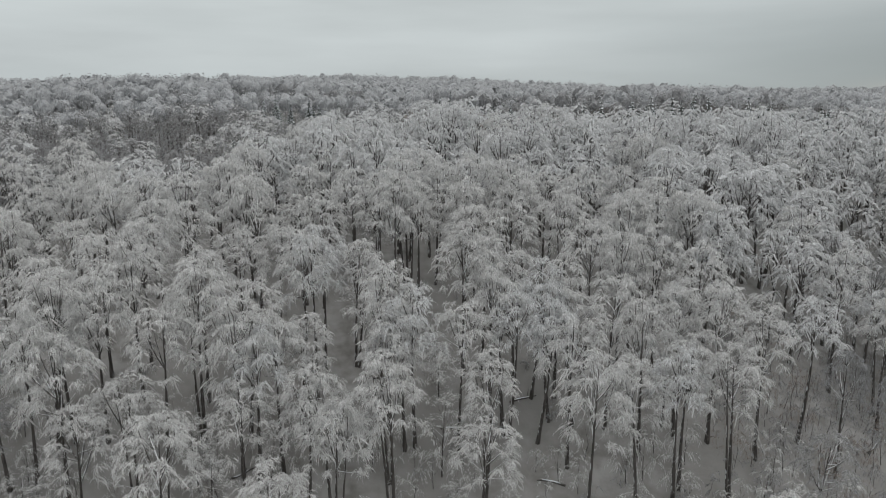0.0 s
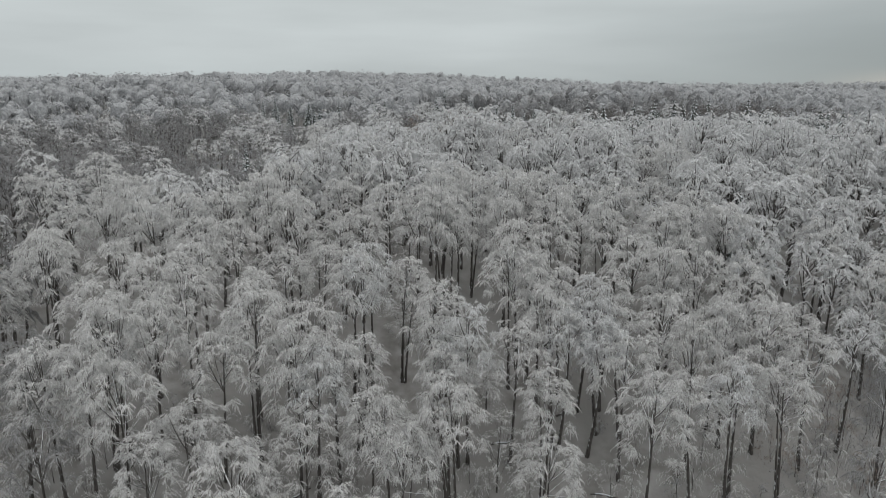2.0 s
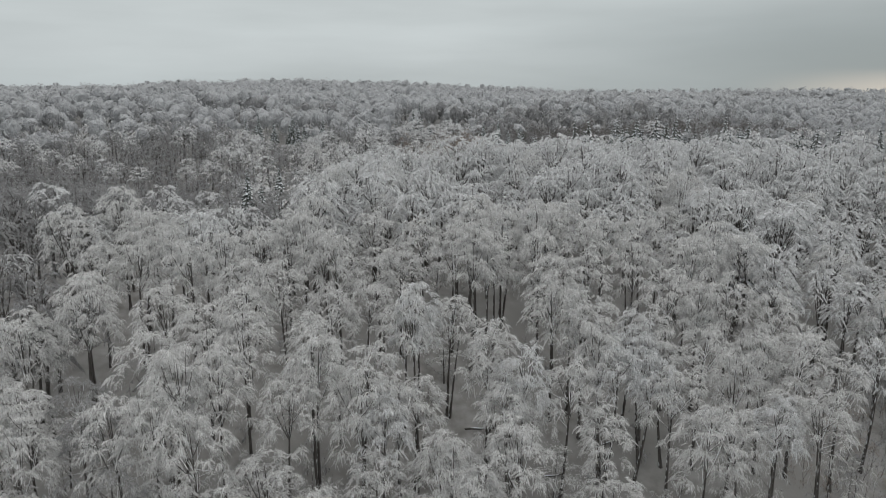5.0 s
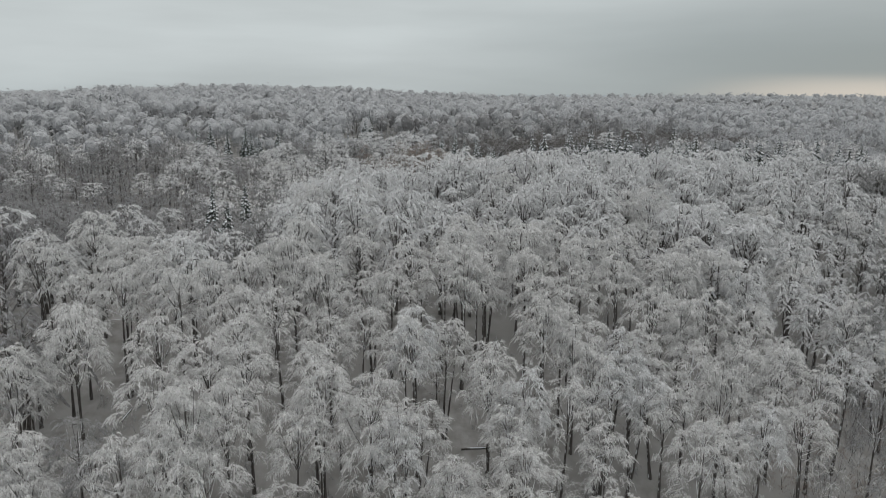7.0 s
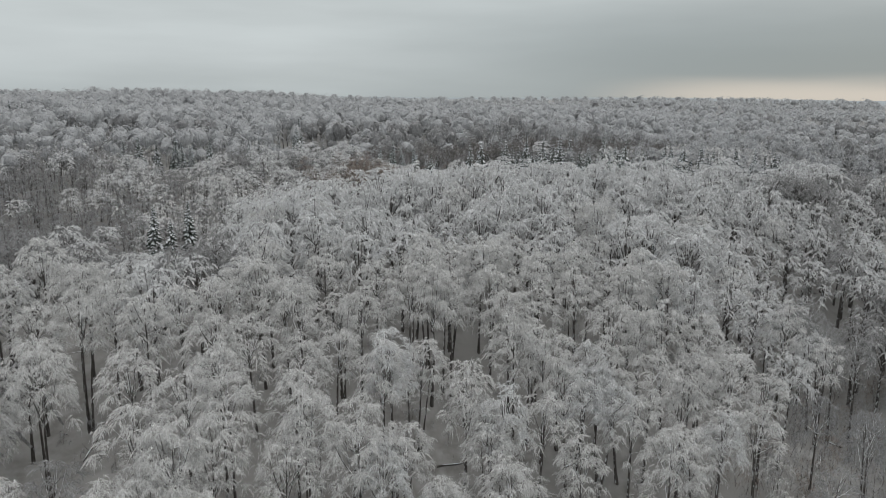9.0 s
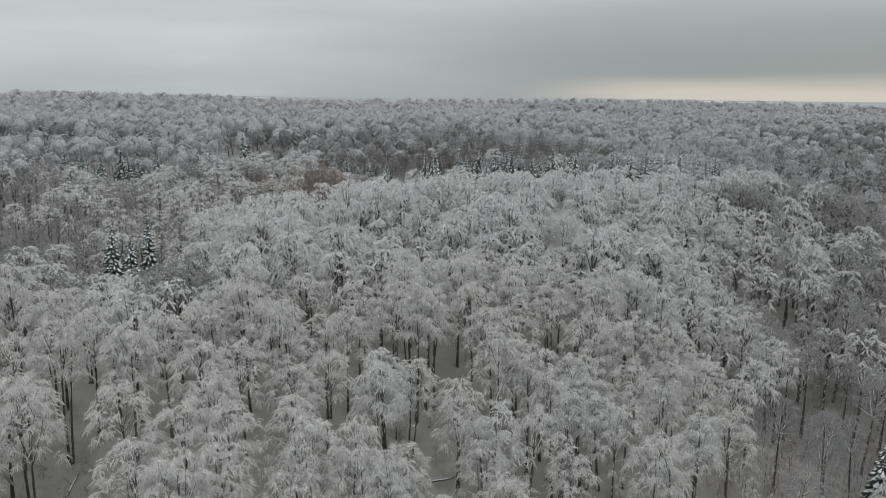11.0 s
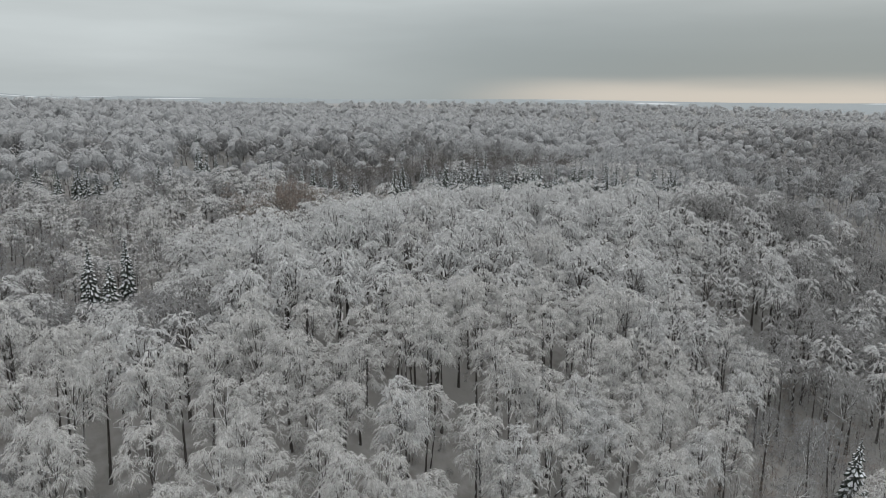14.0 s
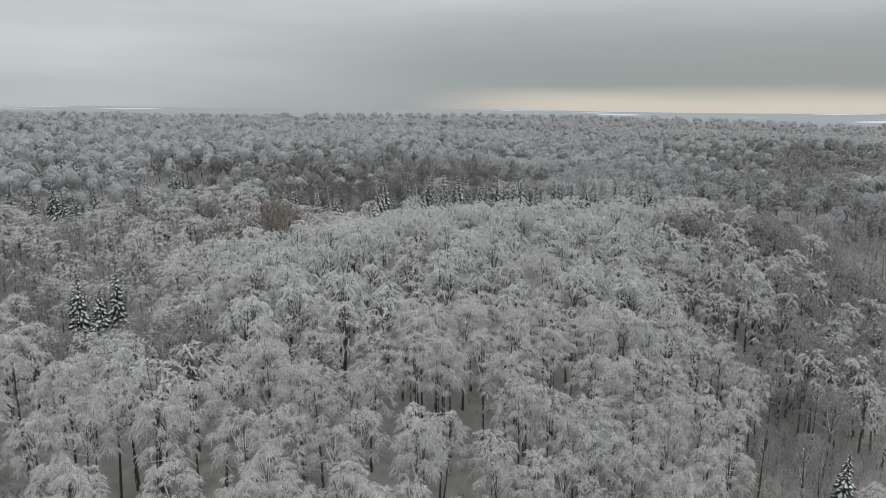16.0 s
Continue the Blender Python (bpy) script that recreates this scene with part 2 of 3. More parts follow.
# ---- mesh helpers ----
def mesh_of(name, pieces, smooth=False):
    """pieces: (verts, tris, material) triples joined into one mesh."""
    me = bpy.data.meshes.new(name)
    vs, fs, ms, n = [], [], [], 0
    mats = []
    for v, f, m in pieces:
        if m not in mats:
            mats.append(m)
        vs.append(v)
        fs.append(f + n)
        ms.append(np.full(len(f), mats.index(m), np.int32))
        n += len(v)
    v, f, mi = np.concatenate(vs), np.concatenate(fs), np.concatenate(ms)
    me.vertices.add(len(v))
    me.vertices.foreach_set("co", v.astype(np.float32).ravel())
    me.loops.add(len(f) * 3)
    me.loops.foreach_set("vertex_index", f.astype(np.int32).ravel())
    me.polygons.add(len(f))
    me.polygons.foreach_set("loop_start", np.arange(0, len(f) * 3, 3, dtype=np.int32))
    for m in mats:
        me.materials.append(m)
    me.polygons.foreach_set("material_index", mi)
    me.polygons.foreach_set("use_smooth", np.full(len(f), smooth))
    me.update(calc_edges=True)
    return me


def part(name, pieces, parent, label="", smooth=False):
    ob = new(name, mesh_of(name, pieces, smooth))
    ob.parent = parent
    return tagged(ob, label)


def tube(path, radii, sides):
    path, radii = np.asarray(path, float), np.asarray(radii, float)
    tan = np.gradient(path, axis=0)
    tan /= np.linalg.norm(tan, axis=1, keepdims=True) + 1e-9
    ref = np.where(np.abs(tan[:, 2:3]) > 0.8, np.array([[1.0, 0, 0]]), np.array([[0, 0, 1.0]]))
    a = np.cross(tan, ref)
    a /= np.linalg.norm(a, axis=1, keepdims=True) + 1e-9
    if np.abs(tan[:, 2]).max() > 0.8:
        a = np.cross(tan, np.tile([[0.83, 0.55, 0.05]], (len(path), 1)))
        a /= np.linalg.norm(a, axis=1, keepdims=True) + 1e-9
    b = np.cross(tan, a)
    ang = np.arange(sides) * 2 * np.pi / sides
    ring = a[:, None] * np.cos(ang)[None, :, None] + b[:, None] * np.sin(ang)[None, :, None]
    v = (path[:, None] + ring * radii[:, None, None]).reshape(-1, 3)
    tris = []
    for i in range(len(path) - 1):
        for j in range(sides):
            p, q = i * sides + j, i * sides + (j + 1) % sides
            tris += [(p, q, q + sides), (p, q + sides, p + sides)]
    return v, np.array(tris)


def joined(pairs):
    vs, fs, n = [], [], 0
    for v, f in pairs:
        vs.append(v)
        fs.append(f + n)
        n += len(v)
    return np.concatenate(vs), np.concatenate(fs)


def unit(v):
    return v / (np.linalg.norm(v, axis=-1, keepdims=True) + 1e-9)


def twigs_from(base, way, length, width, fall, rng):
    """Fine frosted twigs: slender, pointed, hanging."""
    n = len(base)
    side = unit(np.cross(way, rng.normal(size=(n, 3)) * 0.5 + [0, 0, 0.8])) * (width * 0.5)[:, None]
    tip = base + way * length[:, None]
    tip[:, 2] -= fall * length * 0.55
    v = np.stack([base + side, base - side, tip], axis=1).reshape(-1, 3)
    return v, np.arange(3 * n).reshape(-1, 3)


def fronds_from(start, way, reach, per, length, width, fall, rng, spread):
    """Sprays that arch outwards and hang: fine twigs along both sides, and the dense middle under them."""
    n = len(start)
    s = (np.arange(per) + rng.uniform(0.1, 0.9, (n, per))) / per
    across = unit(np.cross(way, [0, 0, 1.0]))

    def spine(s):
        p = start[:, None] + way[:, None] * (reach[:, None] * s)[..., None]
        p[..., 2] += reach[:, None] * (0.20 * s - fall[:, None] * s * s)
        return p

    tan = np.repeat(way[:, None], per, axis=1).copy()
    tan[..., 2] += 0.20 - 2 * fall[:, None] * s
    lat = across[:, None] * rng.choice([-1.0, 1.0], (n, per))[..., None] * rng.uniform(0.1, 0.85, (n, per))[..., None]
    d = unit(unit(tan) * 0.8 + lat + rng.normal(size=(n, per, 3)) * 0.22 - [0, 0, 0.25])
    m = n * per
    size = (length * rng.uniform(0.5, 1.35, (n, per)) * (1.1 - 0.4 * s)).ravel()
    base = spine(s) + lat * (0.16 * reach)[:, None, None] + rng.normal(size=(n, per, 3)) * 0.06
    twigs = twigs_from(base.reshape(-1, 3), d.reshape(-1, 3), size, width * rng.uniform(0.6, 1.4, m), rng.uniform(0.3, 1.0, m), rng)
    # the middle: an arched ridge with two hanging sides
    mid = spine(np.tile([0.02, 0.5, 0.98], (n, 1)))
    edge = spine(np.tile([0.3, 0.78], (n, 1)) + rng.normal(size=(n, 2)) * 0.06)
    hang = (reach[:, None] * rng.uniform(0.06, 0.26, (n, 2)))[..., None] * [0, 0, 1.0]
    w = across[:, None] * (reach[:, None] * [[spread, 0.75 * spread]] * rng.uniform(0.6, 1.4, (n, 2)))[..., None]
    body = np.concatenate([mid, edge + w - hang, edge - w - hang], axis=1).reshape(-1, 3)
    f = np.array([[0, 3, 1], [3, 4, 1], [1, 4, 2], [0, 1, 5], [5, 1, 6], [1, 2, 6]])
    return twigs, (body, (np.arange(n)[:, None, None] * 7 + f).reshape(-1, 3))


def crown_hull(c, r, rng):
    """The dense, lumpy body of a far crown, under its loose twigs."""
    low, high = c[:, 2].min() - 0.4, c[:, 2].max() - 0.3
    mid, n = c.mean(axis=0), 7
    v = []
    for s, w in ((0.0, 0.45), (0.4, 0.95), (0.74, 0.82), (0.93, 0.42)):
        for j in range(n):
            a = (j + s + rng.uniform(-0.3, 0.3)) * 6.283 / n
            q = w * r * rng.uniform(0.65, 1.2)
            v.append((mid[0] + math.cos(a) * q, mid[1] + math.sin(a) * q, low + (high - low) * (s + rng.uniform(-0.1, 0.1))))
    v.append((mid[0] + rng.normal() * 0.4 * r, mid[1] + rng.normal() * 0.4 * r, high))
    f = []
    for i in range(3):
        for j in range(n):
            p, q = i * n + j, i * n + (j + 1) % n
            f += [(p, q, q + n), (p, q + n, p + n)]
    f += [(3 * n + j, 3 * n + (j + 1) % n, 4 * n) for j in range(n)]
    return np.array(v), np.array(f)


def beech_shape(seed, h, r, low, limbs=6, branches=9, lobes=44, fronds=9, per=11, reach=1.02, length=0.66, width=0.048, sides=6, forked=False, thick=1.15, hull=0.0, droop=(0.7, 1.5), spread=0.055):
    """One beech: trunk, main limbs, thin branches and frosted twigs. h height, r crown radius, low: share of the height where the crown begins."""
    rng = np.random.default_rng(seed)
    lean, bend, top = rng.normal(size=2) * 0.022, rng.normal(size=2) * 0.3, h * 0.88
    fine = sides > 4

    def axis(z):
        return np.stack([lean[0] * z + bend[0] * np.sin(3.0 * z / h), lean[1] * z + bend[1] * np.sin(2.4 * z / h), z], axis=-1)

    zs = np.linspace(-1.2, top, 8 if fine else (2 if hull else 3))
    rad = 0.0098 * thick * h * (1 - 0.88 * (np.clip(zs, 0, None) / top) ** 1.1)
    rad[0] *= 1.5
    trunk = [tube(axis(zs), rad, sides)]
    if forked:
        off = rng.normal(size=2)
        off *= 0.55 / np.linalg.norm(off)
        p = axis(zs)
        p[:, :2] += off + off * (zs / h)[:, None] * 2.4
        trunk.append(tube(p, rad * 0.8, sides))
    # lobes of the crown, around an egg
    k = np.arange(lobes)
    up = 1 - 1.35 * (k + 0.5) / lobes
    ang = k * 2.39996 + rng.uniform(0, 6.28) + rng.normal(size=lobes) * 0.3
    flat = np.sqrt(np.clip(1 - up * up, 0.05, 1)) * rng.uniform(0.72, 1.12, lobes)
    zc = h * (low * 0.52 + 0.44)
    zz = np.where(up > 0, zc + up * (h - zc - 0.9), zc + up * (zc - low * h) * 2.4) + rng.normal(size=lobes) * 0.5
    c = axis(zz) + np.stack([np.cos(ang) * flat * r * 0.80, np.sin(ang) * flat * r * 0.80, 0 * k], axis=1)
    limb_list, thin = [], []

    def bough(p0, p1, r0, r1, n, sag):
        m = p0 * 0.45 + p1 * 0.55 + np.array([0, 0, sag])
        m[:2] += (p1 - p0)[:2] * 0.12
        s = np.linspace(0, 1, n)[:, None]
        return tube((1 - s) ** 2 * p0 + 2 * s * (1 - s) * m + s * s * p1, np.linspace(r0, r1, n), 4 if fine else 3)

    for i in range(limbs):
        j = (i * 2 + 1) % lobes
        z0 = h * rng.uniform(low * 0.9, min(0.78, low + 0.24))
        z0 = min(z0, c[j, 2] - 1.2)
        limb_list.append(bough(axis(z0), c[j], 0.0038 * h * thick, 0.0013 * h, 5 if fine else 2, -0.10 * (c[j, 2] - z0)))
    for i in range(branches):
        j = int(rng.integers(lobes))
        q = c[j] + rng.normal(size=3) * [0.9, 0.9, 0.5]
        z0 = min(max(q[2] - rng.uniform(1.5, 4.0), h * low), top)
        thin.append(bough(axis(z0), q, 0.0022 * h * thick, 0.0008 * h, 3 if fine else 2, -0.15))
    # each lobe is a mop: sprays arch from its middle to all sides and hang, most of all on the crown's outer side
    n = lobes * fronds
    mop = np.repeat(rng.uniform(0.65, 1.4, lobes), fronds)
    cc = np.repeat(c, fronds, axis=0) + rng.normal(size=(n, 3)) * [0.42, 0.42, 0.3] * reach / 1.5
    out = cc - axis(np.full(n, zc))
    out[:, 2] *= 0.3
    turn = np.tile(np.arange(fronds), lobes) * 6.283 / fronds + np.repeat(rng.uniform(0, 6.28, lobes), fronds) + rng.normal(size=n) * 0.3
    round_about = np.stack([np.cos(turn), np.sin(turn), rng.uniform(-0.05, 0.45, n)], axis=1)
    way = unit(round_about * 0.9 + unit(out) * 0.6)
    tw = fronds_from(cc, way, reach * mop * rng.uniform(0.65, 1.3, n), per, length, width, rng.uniform(*droop, n), rng, spread)
    if hull:
        limb_list.append(crown_hull(c, r * hull, rng))
    return joined(trunk), limb_list, (joined(thin) if thin else None), tw


def spruce_shape(seed, h, r, tiers, per, load=0.75):
    """A spruce: trunk, hanging needle boughs and the snow that lies on them."""
    rng = np.random.default_rng(seed)
    trunk = tube([(0, 0, -0.6), (0, 0, h * 0.5), (0, 0, h)], [0.013 * h, 0.009 * h, 0.02], 6)
    green, white = [], []
    for i in range(tiers):
        s = i / (tiers - 1)
        z = h * (0.10 + 0.88 * s)
        reach = r * (1 - s) ** 0.85 + 0.18
        n = max(4, int(per * (1 - 0.6 * s)))
        for j in range(n):
            a = (j + rng.uniform(0, 0.8)) * 2 * np.pi / n + i * 0.7
            l = reach * rng.uniform(0.5, 1.25)
            d = np.array([np.cos(a), np.sin(a), 0])
            q = np.array([-np.sin(a), np.cos(a), 0])
            w = 0.20 * l + 0.09
            z0 = z + rng.normal() * 0.1
            pts = [np.array([0, 0, z0]), d * l * 0.5 + [0, 0, z0 - 0.14 * l], d * l + [0, 0, z0 - 0.46 * l]]
            hang = np.array([0, 0, -0.28 * l - 0.1])
            v = np.array([pts[0], pts[1] - q * w + hang, pts[1], pts[1] + q * w + hang, pts[2] - q * w * 0.5 + hang * 0.7, pts[2], pts[2] + q * w * 0.5 + hang * 0.7])
            f = np.array([[0, 1, 2], [0, 2, 3], [1, 4, 5], [1, 5, 2], [2, 5, 6], [2, 6, 3]])
            green.append((v, f))
            if rng.uniform() < load:
                up = np.array([0, 0, 0.07])
                w2 = w * rng.uniform(0.3, 1.0)
                k0 = rng.uniform(0.25, 0.5)
                vs = np.array([d * l * k0 + [0, 0, z0 - 0.14 * l * k0 * 2] + up, pts[1] * 0.5 + pts[2] * 0.5 - q * w2 + up * 0.3 + hang * 0.35, pts[1] + up * 1.6, pts[1] * 0.5 + pts[2] * 0.5 + q * w2 + up * 0.3 + hang * 0.35, pts[2] + up])
                white.append((vs, np.array([[0, 1, 2], [0, 2, 3], [2, 1, 4], [2, 4, 3]])))
    return trunk, joined(green), joined(white)


# ---- ground ----
def hump(x, y, cx, cy, sx, sy, amount):
    return amount * np.exp(-((x - cx) / sx) ** 2 - ((y - cy) / sy) ** 2)


FAR_RELIEF = [
    (430, 350, 120, 80, -23.5), (470, 470, 110, 110, -17), (330, 440, 80, 70, -9.7), (230, 420, 60, 60, -13), (10, 360, 70, 50, -5.7),
    (-150, 440, 80, 80, 4.6), (470, 690, 130, 110, -12.4), (130, 600, 100, 90, -6.2), (90, 130, 14, 16, -5.8), (225, 195, 40, 35, -6.2),
    (160, 180, 30, 30, 7.8), (345, 310, 58, 50, -24), (330, 570, 100, 60, -2.5), (145, 238, 50, 20, 5), (-60, 850, 150, 110, -4),
    (500, 785, 110, 90, 7), (170, 740, 90, 80, 4), (-300, 640, 90, 160, -5),
]


def ground_z(x, y):
    x, y = np.asarray(x, float), np.asarray(y, float)
    v = y - 2.0
    g = -30 + 57 / (1 + np.exp(-(v - 86) / 24)) + 4 / (1 + np.exp(-(v - 248) / 16))
    g = g + hump(x, v, 220, 120, 130, 55, -30) + hump(x, v, 330, 150, 120, 80, -16) + hump(x, v, 85, 115, 28, 30, -6)
    g = g + hump(x, v, -52, 92, 20, 20, 5) + hump(x, v, -75, 215, 55, 50, -9) + hump(x, v, -250, 180, 120, 90, -14) + hump(x, v, -70, 128, 12, 18, -4)
    g = g + hump(x, v, 110, 270, 120, 24, 5) + hump(x, v, 50, 195, 60, 25, -1.5)
    g = g + hump(x, v, -150, 730, 180, 160, 6) + hump(x, v, 480, 760, 170, 170, 3) + hump(x, v, 230, 780, 170, 170, -6)
    # the valley that opens on the far side of the spur, and the ridge beyond it
    for cx, cy, sx, sy, amount in FAR_RELIEF:
        g = g + hump(x, v, cx, cy, sx, sy, amount)
    g = g + 1.1 * np.sin(x / 17 + 1.3) * np.sin(v / 21) + 1.5 * np.sin(x / 71 + v / 93) + 0.0454 * np.clip(y, -300, 830)
    r = np.hypot(x + 30, y)
    g = g - 11 * np.exp(-((r - 1090) / 210) ** 2)
    far = 1 / (1 + np.exp(-(r - 1350) / 120))
    bearing = np.degrees(np.arctan2(x, y))
    plain = 52 + 0.0086 * r + 21 / (1 + np.exp((bearing - 44) / 6)) + hump(x, y, -275, 2450, 150, 300, 15) + 5 * np.sin(x / 430 + 0.6) * np.sin(y / 510) + 3 * np.sin(x / 210 + y / 300)
    return g * (1 - far) + plain * far


def make_ground():
    s = np.sinh(np.linspace(-4.2, 4.2, 171))
    gx = s / s.max() * 4300
    gy = s / s.max() * 4300 + 110
    X, Y = np.meshgrid(gx, gy)
    v = np.stack([X, Y, ground_z(X, Y)], axis=-1).reshape(-1, 3)
    n = len(gx)
    i, j = np.meshgrid(np.arange(n - 1), np.arange(n - 1))
    p = (j * n + i).ravel()
    f = np.concatenate([np.stack([p, p + 1, p + n + 1], 1), np.stack([p, p + n + 1, p + n], 1)])
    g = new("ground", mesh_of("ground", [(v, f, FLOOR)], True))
    tagged(g, "hilly forest ground with thin grey snow on leaf litter", "ground", kind="structure")


make_ground()


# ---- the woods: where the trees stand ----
# margin: adds unseen trees past the edges, which shade the ground in view
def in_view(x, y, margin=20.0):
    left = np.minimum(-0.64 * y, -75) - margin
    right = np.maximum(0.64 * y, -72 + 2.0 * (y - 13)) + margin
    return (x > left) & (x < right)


def brown_wood(x, y):
    """Share of the trees that carry little or no rime: the hollow behind the spur and the sheltered sides."""
    return (hump(x, y, 95, 308, 80, 34, 1.4) + hump(x, y, -86, 112, 16, 25, 0.6) + hump(x, y, -110, 215, 70, 70, 0.55) + hump(x, y, -118, 185, 42, 60, 0.8) + hump(x, y, 135, 102, 52, 30, 0.2) + hump(x, y, 88, 88, 34, 20, 0.4) + hump(x, y, 236, 172, 28, 24, 1.2) + hump(x, y, 235, 125, 55, 45, 0.35)
            + hump(x, y, -40, 290, 90, 60, 0.3) + hump(x, y, 300, 170, 60, 60, 0.3) + hump(x, y, 520, 400, 130, 120, 0.12) + 0.06)


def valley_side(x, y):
    """Share of the trees with greyer rime, on the slopes that fall into the valley: shade there is put into this grey.
    """
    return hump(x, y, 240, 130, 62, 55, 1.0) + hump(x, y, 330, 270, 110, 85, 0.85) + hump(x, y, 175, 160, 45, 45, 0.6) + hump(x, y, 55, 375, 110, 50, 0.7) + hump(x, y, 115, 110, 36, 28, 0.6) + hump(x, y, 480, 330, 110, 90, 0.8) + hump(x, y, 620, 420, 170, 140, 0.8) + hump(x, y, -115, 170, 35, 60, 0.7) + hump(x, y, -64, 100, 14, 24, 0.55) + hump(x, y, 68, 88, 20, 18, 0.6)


def stature(x, y):
    """Height of the stand as a share of the old trees' height: young growth stands behind the spur."""
    band = 1 / (1 + np.exp(-(y - 205 - 16 / (1 + np.exp(-(x - 25) / 12)) + 20 / (1 + np.exp(-(x - 130) / 10)) - 0.0006 * (x - 90) ** 2) / 7)) - 1 / (1 + np.exp(-(y - 335 - 0.08 * x) / 34))
    side = 1 / (1 + np.exp(-(x + 190) / 30)) - 1 / (1 + np.exp(-(x - 225) / 25))
    return 1 - 0.52 * band * side - np.maximum(hump(x, y, -85, 215, 70, 45, 0.3), hump(x, y, -60, 192, 26, 26, 0.55))


def head_room(x, y):
    """Height of the growth: low and scrubby in front of the spruces, so that they stand free."""
    room = np.full(np.shape(x), 60.0)
    for cx, half, y1, depth, rise in ((-57, 17, 206, 62, 0.25), (-60, 30, 319, 78, 0.105), (0, 28, 386, 90, 0.085), (28, 20, 290, 60, 0.11)):
        inside = (np.abs(x - cx) < half) & (y < y1 + 22) & (y > y1 - depth)
        room = np.where(inside, np.minimum(room, 3.0 + np.where(y < y1, rise * (y1 - y), 0.6 * (y - y1)) + 0.02 * (x - cx) ** 2), room)
    return room


def scatter(rng, x0, x1, y0, y1, step):
    """Jittered rows, with no two alike."""
    nx, ny = int((x1 - x0) / step), int((y1 - y0) / (step * 0.87))
    i, j = np.meshgrid(np.arange(nx), np.arange(ny))
    x = x0 + (i + 0.5 * (j % 2)) * step + rng.uniform(-0.40, 0.40, i.shape) * step
    y = y0 + j * step * 0.87 + rng.uniform(-0.40, 0.40, i.shape) * step
    return x.ravel(), y.ravel()


rng = np.random.default_rng(11)
# beeches whose trunks show: x, y of the foot
FOOT_LEFT = [
    (-57.7, 86.3), (-54.2, 86.8), (-52.8, 90.8), (-51, 91.3), (-46.6, 91.5), (-33.8, 93.7), (-27.6, 90.3), (-27.8, 95.6), (-25.2, 90.0),
    (-22.3, 91.5), (-21.4, 104.1), (-19.3, 102.8), (-18.7, 107.4), (-9.2, 98.7), (-8.3, 101.2), (-5.5, 96.0), (-4, 96.5), (-68.9, 136.8),
    (-67.7, 139.4), (-74.6, 143.6), (-73.3, 126.7), (-69.5, 108.1), (-66.8, 125.5), (-62.3, 127.7), (-64.3, 145.4),
]
FOOT_RIGHT = [
    (3.4, 108.7), (6.5, 109.5), (7.5, 105.6), (9.1, 98.9), (10, 98.8), (14.2, 97.7), (16.2, 101.1), (23.3, 110.2), (32.2, 90.1),
    (33.4, 91.3), (33.4, 100.7), (34.7, 98.9), (28.7, 95.9), (39.6, 98.2), (46, 96.1), (54, 99.9), (65.8, 113.6), (78.9, 125.9),
    (72.6, 111.5), (71.1, 107.9), (3.9, 121.3), (-11.7, 122.4), (-8.7, 118.5), (-5.9, 121.0), (-4.4, 120.5), (14, 104.8), (19.7, 100.5),
    (11.4, 107.6), (28.3, 109.1), (17.6, 105.0), (24.6, 99.9), (82, 118.5), (76.2, 109.5), (85.1, 112.1), (87.3, 122.6), (95.4, 106.6), (89.9, 99.9), (107.1, 121.3),
    (45.4, 118.2), (42.6, 152.5),
]
# beeches whose crowns show: x, y, and the height of the crown's top
KNOWN_FRONT = [
    (-55, 96.0, 36.3), (-27, 112.9, 38.1), (-46, 112.7, 42.1), (31, 113.1, 34.1), (64.5, 128.9, 38.8), (5.5, 115.8, 41.2), (-6.5, 127.5, 47.8), (5.6, 83.8, 17.8), (-44, 97.9, 37.4),
    (-14, 109.0, 35.9), (-40, 113.7, 42.1), (-7, 91.4, 27.1), (-45, 103.8, 39.7), (54, 114.5, 26.2), (19, 132.6, 45.0), (-56.5, 119.6, 44.4), (-51, 122.6, 44.6),
]
KNOWN_BACK = [
    (39, 154.4, 51.0), (-22.6, 162.3, 52.4), (-80, 132.5, 48.0), (83, 125.3, 30.7), (102, 157.7, 44.1), (-34, 163.3, 52.4), (-76, 150.6, 45.8), (131, 133.5, 26.0), (142, 160.2, 34.2),
    (-43, 228.4, 52.9), (-23, 141.5, 47.9), (12, 166.2, 55.0), (28, 189.1, 57.6), (36, 141.6, 45.4), (75, 156.6, 46.1),
]
GLADES = [
    (66, 103, 4), (-66, 138, 9), (-67, 150, 8), (-67, 129, 8), (-64, 119, 6.5), (75, 100, 7), (88, 98, 8), (93, 88, 8), (63, 99, 4), (82, 106, 5),
    (89, 120.5, 9), (103, 133.2, 6), (78, 123.3, 6), (76, 113.4, 5), (60, 106.3, 6), (83, 90.8, 7), (73, 86, 6), (77, 80, 6), (70, 94.6, 6), (-62, 102.0, 5), (-63, 110.9, 5),
    (-64, 119.8, 5), (-67, 128.8, 6), (-66, 138.6, 7), (-67, 150.5, 6), (-66, 161.4, 5), (-56, 199.4, 12), (83, 86, 7), (78, 81, 6), (86, 80, 6), (54, 75.5, 6), (62, 70, 6), (60, 78, 5),
]
